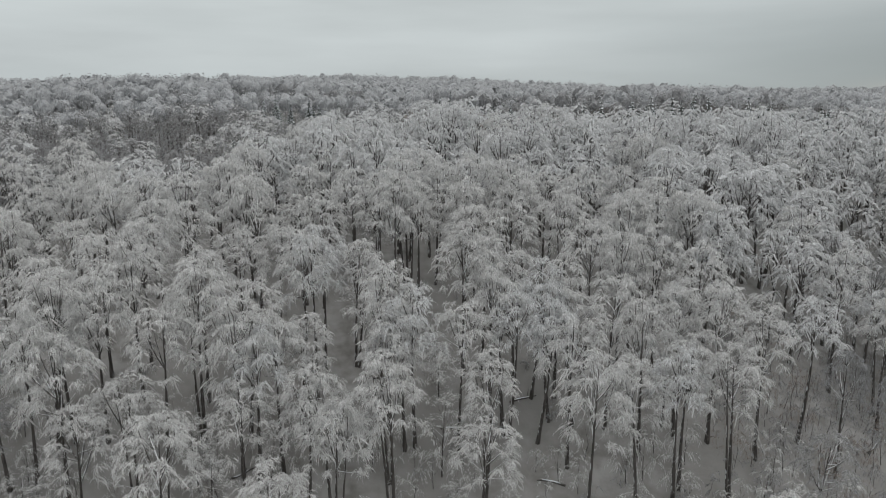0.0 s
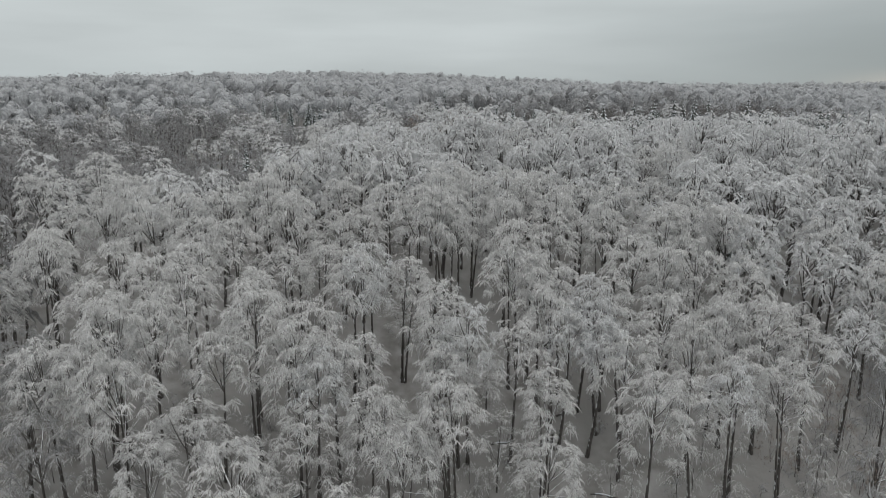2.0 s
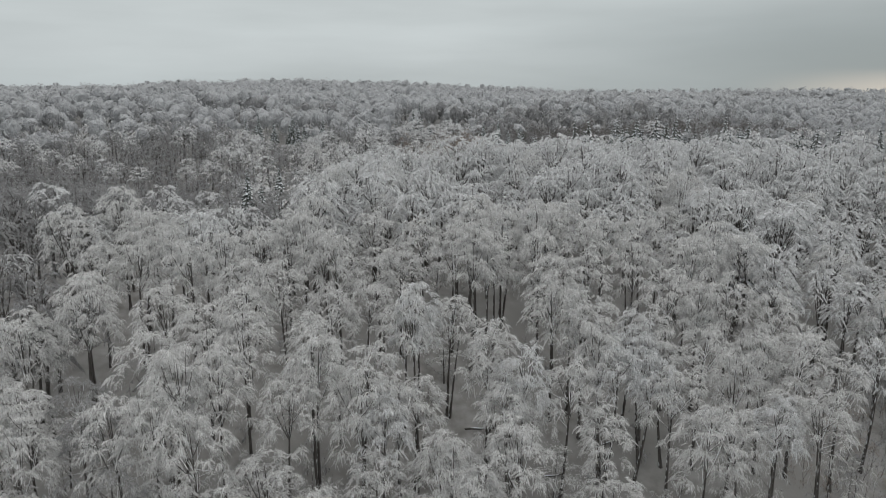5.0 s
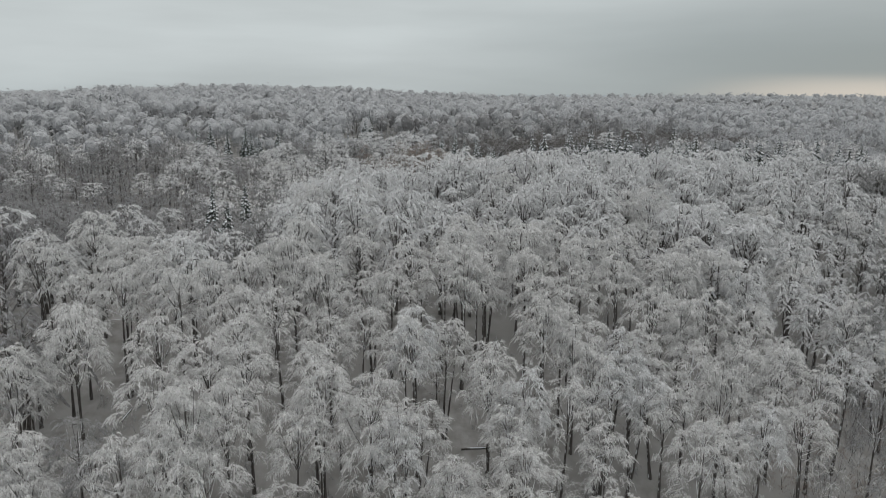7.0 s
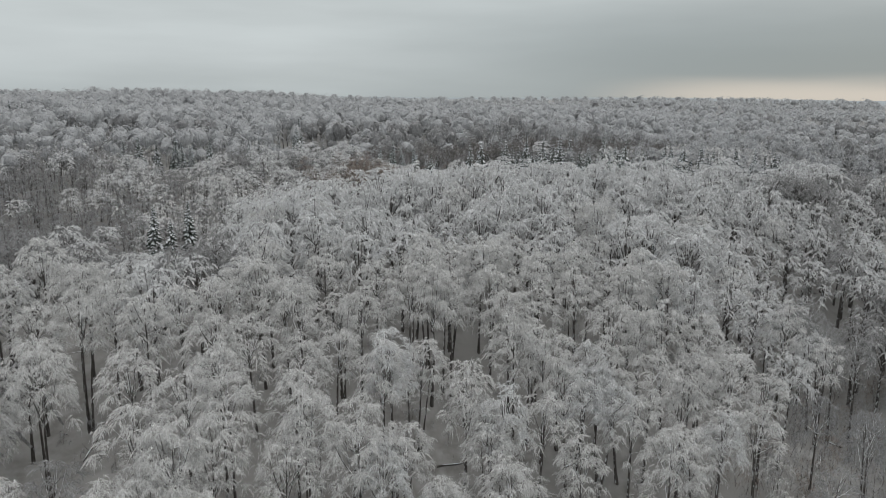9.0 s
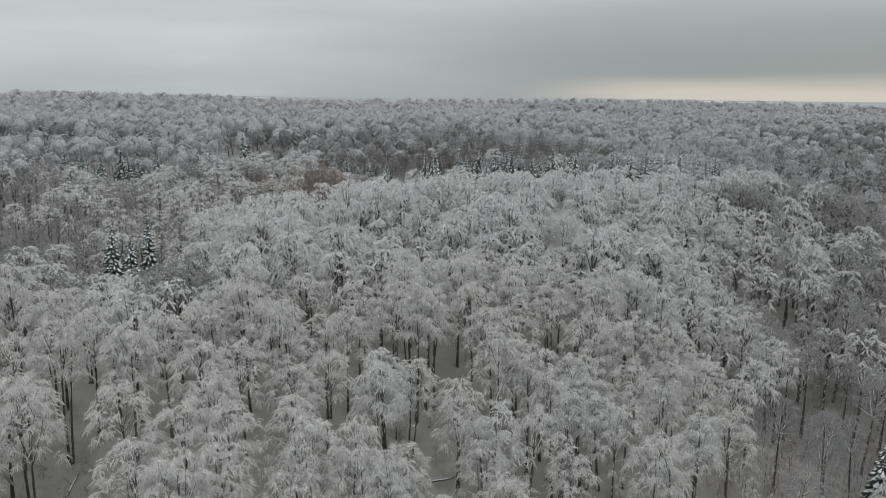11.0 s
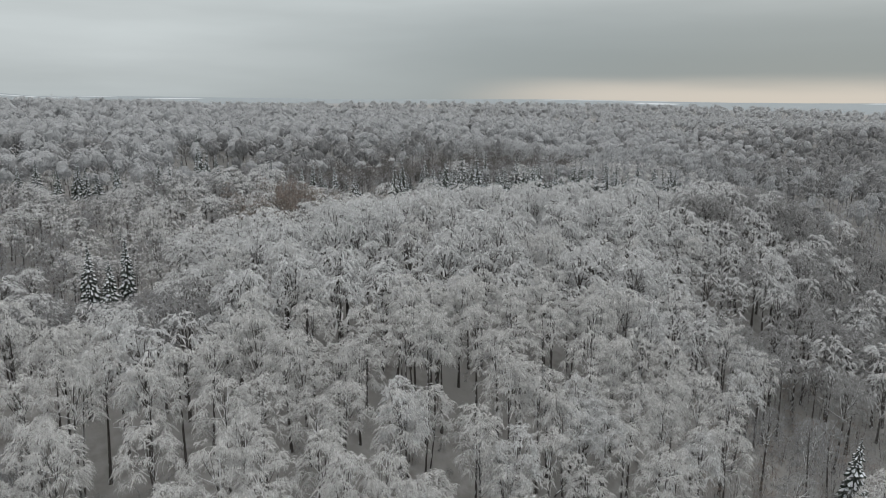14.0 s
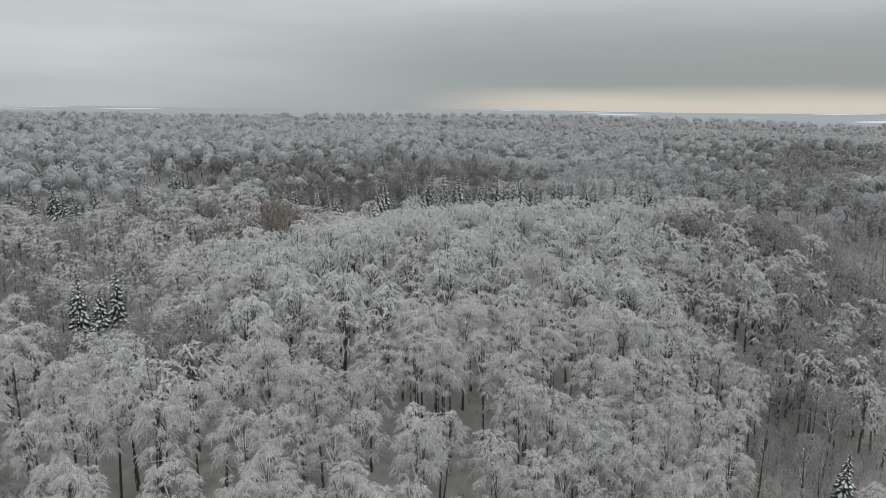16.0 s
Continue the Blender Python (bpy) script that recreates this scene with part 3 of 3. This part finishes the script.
SPRUCES = [
    (-52, 208.6, 48.0), (-61, 207.5, 49.9), (-57, 203.8, 43.2), (36, 291.3, 56.2), (30, 287.5, 52.0), (-74, 318.2, 61), (-80, 322.3, 59), (-46, 315.3, 59), (-67, 314, 57.5), (-53, 311, 57), (-57, 316, 58), (-30, 320, 58), (-26, 318, 59),
    (-60, 320.3, 60), (-2, 372.1, 61.9), (4, 434.0, 65.7), (-2, 393.1, 61.8), (-90, 391.1, 63.7), (-140, 433.6, 74.7), (-153, 462, 75.5), (-147, 455, 73), (50, 250.3, 55.4), (72, 255.2, 56.6),
]
CLEAR = [(p[0], p[1] - 3, 4.5) for p in SPRUCES] + [(0, 384, 17), (-60, 312, 13), (20, 294, 9), (9, 256, 9)]


def clear_of(x, y):
    """Not in the open ground in front of the spruces."""
    c = np.array(CLEAR, float)
    return np.all(np.hypot(x[:, None] - c[None, :, 0], y[:, None] - c[None, :, 1]) > c[None, :, 2], axis=1)


fixed = [(p[0], p[1]) for p in FOOT_LEFT + FOOT_RIGHT + KNOWN_FRONT + KNOWN_BACK + SPRUCES]
kx, ky = np.array([p[0] for p in fixed]), np.array([p[1] for p in fixed])
sx, sy = scatter(rng, -330, 480, 50, 380, 6.9)
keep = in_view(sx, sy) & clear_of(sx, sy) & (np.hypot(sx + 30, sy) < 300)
for gx, gy, gr in GLADES:
    keep &= np.hypot(sx - gx, sy - gy) > gr
keep &= np.min(np.hypot(sx[:, None] - kx[None], sy[:, None] - ky[None]), axis=1) > 4.9
# the old trees stand more openly on the front slope
keep &= rng.uniform(size=len(sx)) > hump(sx, sy, 18, 100, 45, 24, 0.38)
keep &= rng.uniform(size=len(sx)) > hump(sx, sy, 88, 104, 38, 22, 0.6)
# open in front of the row of spruces
keep &= ~((sx > 30) & (sx < 192) & (np.abs(sy - (275 - 0.34 * (sx - 36))) < 16))
sx, sy = sx[keep], sy[keep]
order = np.argsort(np.hypot(sx + 8, (sy - 40) * 1.05))
NEAR_COUNT = 300 - len(FOOT_LEFT + FOOT_RIGHT + KNOWN_FRONT + KNOWN_BACK)
own, rest = order[:NEAR_COUNT], order[NEAR_COUNT:]


# ---- near beeches, each a thing of its own ----
def make_beech(name, seed, h, r, low, label, twigs, sprays, **kw):
    ob = new(name)
    tr, limbs, thin, tw = beech_shape(seed, h, r, low, **kw)
    part("trunk", [(*tr, BARK)], ob, smooth=True)
    for li in limbs:
        part("limb", [(*li, BOUGH)], ob, smooth=True)
    tagged(part("branchwork", [(*thin, BOUGH)], ob, smooth=True), kind="stuff")
    crown = [(*tw[0], twigs)] + ([(*tw[1], sprays)] if sprays else [])
    tagged(part("crown", crown, ob, "drooping twigs thick with white rime"), kind="stuff")
    ob["height"] = h
    return tagged(ob, label, "tree", "beeches of the spur")


TALL = "tall slender beech with rime-white drooping twigs, on a snowy slope"
FORK = "forked beech with two dark trunks and rime-white twigs"
YOUNG = "young low-branched beech wrapped in white rime"
protos = []
for k in range(8):
    protos.append(make_beech("frosted_beech", 100 + k, 24.0, 4.6 + 0.3 * (k % 4), 0.49 + 0.04 * (k % 3), FORK if k in (2, 5) else TALL, RIME, PLUME, forked=k in (2, 5)))
young = [make_beech("young_beech", 140 + k, 12.0, 3.0, 0.14, YOUNG, RIME, None, lobes=18, fronds=5, per=20, reach=1.25, length=0.55, width=0.055, droop=(0.1, 0.7)) for k in range(3)]
HIGH = "tall beech with long bare dark trunk and frosted crown"
high = [make_beech("high_crowned_beech", 180 + k, 24.0, 4.2, 0.59, HIGH, RIME_MID if k == 1 else RIME, PLUME_MID if k == 1 else PLUME, lobes=30, thick=1.25) for k in range(3)]
BARE = "slender dark beech with thin grey rime on sparse twigs"
GREY = "tall beech with dark trunk and thin grey rime on its crown"
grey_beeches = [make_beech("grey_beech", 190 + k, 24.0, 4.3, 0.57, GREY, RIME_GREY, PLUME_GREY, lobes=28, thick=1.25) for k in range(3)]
sparse = [make_beech("bare_beech", 160 + k, 24.0, 3.4, 0.45, BARE, RIME_THIN, None, lobes=30, fronds=4, per=26, width=0.055, length=0.75) for k in range(3)]
used = set()


def plant(kinds, x, y, top=None, size=1.0):
    p = kinds[int(rng.integers(len(kinds)))]
    p = next((k for k in kinds if k.name not in used), p)
    z = float(ground_z(x, y))
    if kinds in (protos, young, sparse):
        size = max(0.22, min(size, float(head_room(x, y)) / p["height"]))
    s = max(0.5, min(1.3, (top - z) / p["height"])) if top else size
    w = 0.5 * s + 0.5
    m = pose(x, y, z, rng.normal() * 1.3, rng.normal() * 1.3, rng.uniform(0, 360)) @ Matrix.Diagonal((w, w, s, 1))
    ob = copy_thing(p, m) if p.name in used else p
    used.add(p.name)
    ob.matrix_basis = m
    return ob


for x, y in FOOT_LEFT + FOOT_RIGHT:
    plant(grey_beeches if x > 74 else high if x > 50 or (x > -30 and rng.uniform() < 0.8) else protos, x, y, size=rng.uniform(0.92, 1.1))
for x, y, top in KNOWN_FRONT + KNOWN_BACK:
    plant(grey_beeches if x > 78 and y < 150 else protos, x, y, top)
for i in own:
    x, y = sx[i], sy[i]
    if rng.uniform() < brown_wood(x, y) - 0.1 or (x > 55 and y < 100 and rng.uniform() < 0.6):
        plant(sparse, x, y, size=rng.uniform(0.75, 1.05))
    elif (y < 84 and x < 50 and rng.uniform() < 0.5) or (y < 108 and -35 < x < 48 and rng.uniform() < 0.3) or rng.uniform() < 0.07:
        plant(young, x, y, size=rng.uniform(0.7, 1.15))
    else:
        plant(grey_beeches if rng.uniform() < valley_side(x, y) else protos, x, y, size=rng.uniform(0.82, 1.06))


# ---- spruces ----
def make_spruce(seed, h, r, load=1.0, tiers=25, per=13):
    ob = new("snowy_spruce")
    tr, gr, wh = spruce_shape(seed, h, r, tiers, per, load)
    part("trunk", [(*tr, BARK)], ob, smooth=True)
    tagged(part("needle_cover", [(*gr, NEEDLES)], ob, "dark green hanging boughs"), kind="stuff")
    tagged(part("snow_load", [(*wh, SNOW)], ob, "white snow lying on the boughs", smooth=True), kind="stuff")
    ob["height"] = h
    return tagged(ob, "dark green spruce with snow on its hanging boughs", "tree", "spruces among the beeches")


laden = make_spruce(310, 14.0, 2.8, 1.0)
plant([laden], 57, 148.4, top=49.7)
plant([laden], 83, 91.1, top=11.7)
spruce_kinds = [make_spruce(300 + k, 14.0, 2.1 + 0.25 * k) for k in range(3)]
for x, y, top in SPRUCES:
    plant(spruce_kinds, x, y, top)
small_spruces = [make_spruce(320 + k, 9.0, 2.0 + 0.25 * k, 1.0, 12, 8) for k in range(3)]
for k in range(150):
    s = min(1.0, 0.24 + 0.76 * (k % 130) / 129) if k < 130 else rng.uniform(0.0, 0.3)
    x, y = 36 + 148 * s + rng.normal() * 1.5, 291 - 54 * s + rng.normal() * 8
    plant(small_spruces, x, y, size=rng.choice([0.6, 0.85, 1.05, 1.25, 1.45]) * rng.uniform(0.8, 1.15))
for cx, cy, cn, spread in ((0, 390, 6, 9), (20, 300, 5, 10), (-100, 400, 5, 30), (150, 470, 8, 60), (-160, 440, 8, 40), (60, 560, 8, 80)):
    for k in range(cn):
        plant(spruce_kinds, cx + rng.normal() * spread, cy + rng.normal() * spread * 0.6, size=rng.uniform(0.7, 1.1))


# ---- the woods further off, too many to count ----
def woods(name, label, xs, ys, kinds, size=(0.85, 1.12), low_growth=True, smooth=False):
    pieces = []
    for x, y in zip(xs, ys):
        z = float(ground_z(x, y))
        a, s = rng.uniform(0, 6.28), rng.uniform(*size)
        hs = s * float(stature(x, y)) if low_growth else s
        ws = 0.45 * s + 0.55 * hs
        kind = kinds[int(rng.integers(len(kinds)))]
        fit = float(head_room(x, y)) / (kind[-1][0][:, 2].max() * hs)
        if fit < 1:
            hs, ws = hs * max(fit, 0.3), ws * max(fit, 0.3) ** 0.6
        c, sn = math.cos(a) * ws, math.sin(a) * ws
        turn = np.array([[c, sn, 0], [-sn, c, 0], [0, 0, hs]])
        for v, f, m in kind:
            pieces.append((v @ turn + (x, y, z), f, m))
    ob = new(name, mesh_of(name, pieces, smooth))
    return tagged(ob, label, "woods", kind="stuff")


def wood_kinds(seed, n, twigs, h, r, low, sprays=None, inner=None, **kw):
    out = []
    for k in range(n):
        tr, limbs, thin, tw = beech_shape(seed + k, h, r, low, **kw)
        crown = [(*tw[0], twigs)] + ([(*tw[1], sprays)] if sprays else [])
        if kw.get("hull"):
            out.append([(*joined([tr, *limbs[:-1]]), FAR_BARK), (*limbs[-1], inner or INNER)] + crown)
        else:
            out.append([(*joined([tr, *limbs] + ([thin] if thin else [])), BARK)] + crown)
    return out


MID = dict(limbs=6, branches=7, lobes=25, fronds=7, per=3, reach=1.55, length=0.85, width=0.085, sides=3, thick=1.45, spread=0.095)
FAR = dict(limbs=0, branches=0, lobes=9, fronds=3, per=1, reach=2.3, length=1.3, width=0.24, hull=0.66, sides=3, thick=1.3, spread=0.13)
EDGE = dict(limbs=0, branches=0, lobes=5, fronds=3, per=0, reach=4.6, length=1.0, width=0.5, hull=0.55, sides=3, thick=1.5, spread=0.2)
mx, my = sx[rest], sy[rest]
bare = rng.uniform(size=len(mx)) < brown_wood(mx, my)
red = bare & (np.hypot(mx - 9, (my - 259)) < 15)
bare &= ~red
dark_mid = bare & (hump(mx, my, 95, 308, 80, 34, 1.0) > 0.45)
bare &= ~dark_mid
white = ~bare & ~red & ~dark_mid
dull = white & (rng.uniform(size=len(mx)) < valley_side(mx, my))
white &= ~dull
woods("grey_frosted_woods", "frosted beech woods in darker grey on the valley side", mx[dull], my[dull], wood_kinds(410, 6, RIME_GREY, 21.5, 4.8, 0.5, PLUME_GREY, **{**MID, "thick": 1.7}), (0.74, 1.16))
woods("frosted_woods", "beech woods white with rime on the hill", mx[white], my[white], wood_kinds(400, 7, RIME_MID, 21.5, 5.0, 0.48, PLUME_MID, **MID), (0.68, 1.18))
woods("thinly_frosted_woods", "grey-brown beech woods with little rime", mx[bare], my[bare], wood_kinds(420, 6, RIME_THIN, 20.5, 4.2, 0.40, PLUME_THIN, **{**MID, "lobes": 15, "fronds": 5, "per": 5, "width": 0.12, "length": 0.95, "reach": 1.7}))
rx, ry = rng.normal(9, 12, 75), rng.normal(259, 8, 75)
woods("brown_thicket", "reddish-brown thicket of young trees without rime", rx, ry, wood_kinds(430, 5, BROWN, 11.0, 1.8, 0.12, limbs=3, branches=0, lobes=9, fronds=3, per=10, reach=1.3, length=0.9, width=0.12, sides=3), low_growth=False)
yx, yy = scatter(rng, -190, 230, 150, 350, 4.6)
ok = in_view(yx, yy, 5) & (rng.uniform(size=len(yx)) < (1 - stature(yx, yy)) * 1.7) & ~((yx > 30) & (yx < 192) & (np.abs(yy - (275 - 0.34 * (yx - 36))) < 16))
ok &= clear_of(yx, yy)
THICK = dict(limbs=2, branches=0, lobes=9, fronds=3, per=4, reach=1.4, length=1.0, width=0.26, sides=3, thick=1.1)
yx, yy = yx[ok], yy[ok]
thin = rng.uniform(size=len(yx)) < 0.15 + brown_wood(yx, yy)
woods("young_frosted_growth", "dense young beeches grey with rime", yx[~thin], yy[~thin], wood_kinds(520, 6, RIME, 10.0, 2.1, 0.15, **THICK), (0.6, 1.15), False)
woods("young_bare_growth", "dense young beeches with little rime", yx[thin], yy[thin], wood_kinds(530, 6, RIME_THIN, 10.0, 2.0, 0.15, **THICK), (0.6, 1.15), False)
fx, fy = scatter(rng, -600, 900, 60, 780, 9.7)
d = np.hypot(fx + 30, fy)
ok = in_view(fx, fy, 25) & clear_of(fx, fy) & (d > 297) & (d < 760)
fx, fy = fx[ok], fy[ok]
bare = rng.uniform(size=len(fx)) < brown_wood(fx, fy) + 0.12
dark = bare & (hump(fx, fy, 95, 308, 80, 34, 1.0) > 0.35)
dx, dy = np.concatenate([mx[dark_mid], fx[dark]]), np.concatenate([my[dark_mid], fy[dark]])
woods("bare_dark_woods", "dark leafless trees without rime in the hollow", dx, dy, wood_kinds(470, 5, RIME_DARK, 19.0, 3.8, 0.35, **{**MID, "lobes": 24, "fronds": 4, "per": 8, "width": 0.16, "length": 0.95, "reach": 1.7}))
light = ~bare
bare &= ~dark
dull = light & (rng.uniform(size=len(fx)) < valley_side(fx, fy))
light &= ~dull
NEARER = {**FAR, "lobes": 16, "fronds": 5, "per": 3, "hull": 0.42, "reach": 1.9, "width": 0.16}
nearer = (np.hypot(fx + 30, fy) < 440) & (fx > 100)
woods("sparse_grey_woods", "loose-crowned frosted woods on the valley slope, shade painted as darker grey", fx[dull & nearer], fy[dull & nearer], wood_kinds(455, 5, RIME_GREY, 19, 5.6, 0.35, PLUME_GREY, INNER_GREY, **NEARER), (0.74, 1.14))
woods("loose_frosted_woods", "loose-crowned frosted woods beyond the spruces, haze painted as pale grey", fx[light & nearer], fy[light & nearer], wood_kinds(445, 5, RIME_FAR, 19, 5.8, 0.35, PLUME_FAR, **NEARER), (0.74, 1.14))
dull &= ~nearer
light &= ~nearer
woods("far_grey_woods", "distant frosted woods in the valley, shade painted as darker grey", fx[dull], fy[dull], wood_kinds(450, 6, RIME_GREY, 19, 6.4, 0.35, PLUME_GREY, INNER_GREY, **FAR), (0.80, 1.12), smooth=True)
woods("far_frosted_woods", "distant frosted beech woods on the ridge, haze painted as pale grey", fx[light], fy[light], wood_kinds(440, 8, RIME_FAR, 19, 7.0, 0.35, PLUME_FAR, **FAR), (0.80, 1.12), smooth=True)
woods("far_bare_woods", "distant grey-brown woods with little rime", fx[bare], fy[bare], wood_kinds(460, 6, RIME_THIN, 18, 4.7, 0.35, **{**FAR, "lobes": 14, "fronds": 3, "reach": 1.7, "length": 2.0, "width": 0.35, "hull": 0.0, "per": 2}))
hx, hy = scatter(rng, -1300, 1800, 60, 1400, 23.0)
d = np.hypot(hx + 30, hy)
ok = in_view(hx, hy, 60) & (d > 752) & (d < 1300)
woods("horizon_woods", "woods far away on the plateau, haze painted as pale grey", hx[ok], hy[ok], wood_kinds(480, 8, RIME_FAR, 19, 9.5, 0.25, PLUME_FAR, **EDGE), (0.77, 0.93), False)


# ---- undergrowth and fallen wood ----
ux, uy = scatter(rng, 42, 160, 58, 132, 2.45)
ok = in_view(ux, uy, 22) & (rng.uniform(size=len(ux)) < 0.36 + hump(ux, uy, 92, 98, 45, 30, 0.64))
SHRUB = dict(limbs=3, branches=0, lobes=7, fronds=3, per=12, reach=1.0, length=0.6, width=0.045, sides=3, thick=0.8)
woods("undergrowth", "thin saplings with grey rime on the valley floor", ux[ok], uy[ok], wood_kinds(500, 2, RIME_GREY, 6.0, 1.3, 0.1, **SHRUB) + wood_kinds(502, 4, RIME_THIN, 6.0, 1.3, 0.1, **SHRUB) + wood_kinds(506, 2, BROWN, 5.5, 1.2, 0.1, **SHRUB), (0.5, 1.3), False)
ux, uy = scatter(rng, -70, 60, 52, 98, 3.5)
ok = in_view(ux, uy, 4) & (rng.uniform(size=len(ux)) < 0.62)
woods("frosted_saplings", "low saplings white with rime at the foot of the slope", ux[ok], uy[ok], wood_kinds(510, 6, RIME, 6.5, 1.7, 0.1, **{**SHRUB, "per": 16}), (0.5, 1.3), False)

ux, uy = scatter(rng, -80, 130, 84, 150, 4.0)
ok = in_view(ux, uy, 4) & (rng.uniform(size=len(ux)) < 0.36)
woods("slope_saplings", "knee-high to man-high saplings with rime under the beeches", ux[ok], uy[ok], wood_kinds(540, 6, RIME_THIN, 3.2, 0.8, 0.1, **{**SHRUB, "lobes": 5, "reach": 0.7, "length": 0.45, "width": 0.05}), (0.4, 1.3), False)


def make_log(x, y, length, turn, seed):
    r2 = np.random.default_rng(seed)
    s = np.linspace(0, 1, 7)
    p = np.stack([(s - 0.5) * length, np.sin(s * 5 + seed) * 0.12, 0 * s], axis=1)
    c, sn = math.cos(radians(turn)), math.sin(radians(turn))
    p = np.stack([p[:, 0] * c - p[:, 1] * sn, p[:, 0] * sn + p[:, 1] * c, p[:, 2]], axis=1)
    p[:, 2] = ground_z(p[:, 0] + x, p[:, 1] + y) - float(ground_z(x, y)) + 0.12
    ob = new("fallen_log")
    ob.matrix_basis = pose(x, y, float(ground_z(x, y)))
    part("stem", [(*tube(p, 0.17 * (1 - 0.6 * s), 6), BARK)], ob, smooth=True)
    q = p.copy()
    q[:, 2] += 0.11
    part("snow_cap", [(*tube(q[1:6], np.array([0.04, 0.11, 0.10, 0.09, 0.03]), 5), SNOW)], ob, "thin snow on top", smooth=True)
    k = int(r2.integers(2, 5))
    d = np.array([c * 0.6 - sn, sn * 0.6 + c, 0.5])
    part("broken_branch", [(*tube([p[k], p[k] + d * 0.8, p[k] + d * 1.5 + [0, 0, 0.2]], [0.06, 0.04, 0.015], 5), BARK)], ob, smooth=True)
    return tagged(ob, "fallen dark tree stem lying on thin snow", "log", "fallen wood")


for k, (x, y, l, a) in enumerate(((12.6, 104.5, 4.5, 18), (-8.5, 107.0, 5.5, 5), (15.5, 92.0, 4.0, 170), (-28, 90.5, 3.5, 30), (68, 103, 6, 40), (78, 110, 5, 160), (-66, 120, 5, 75), (1.5, 99.5, 3.6, 10))):
    make_log(x, y, l, a, k)
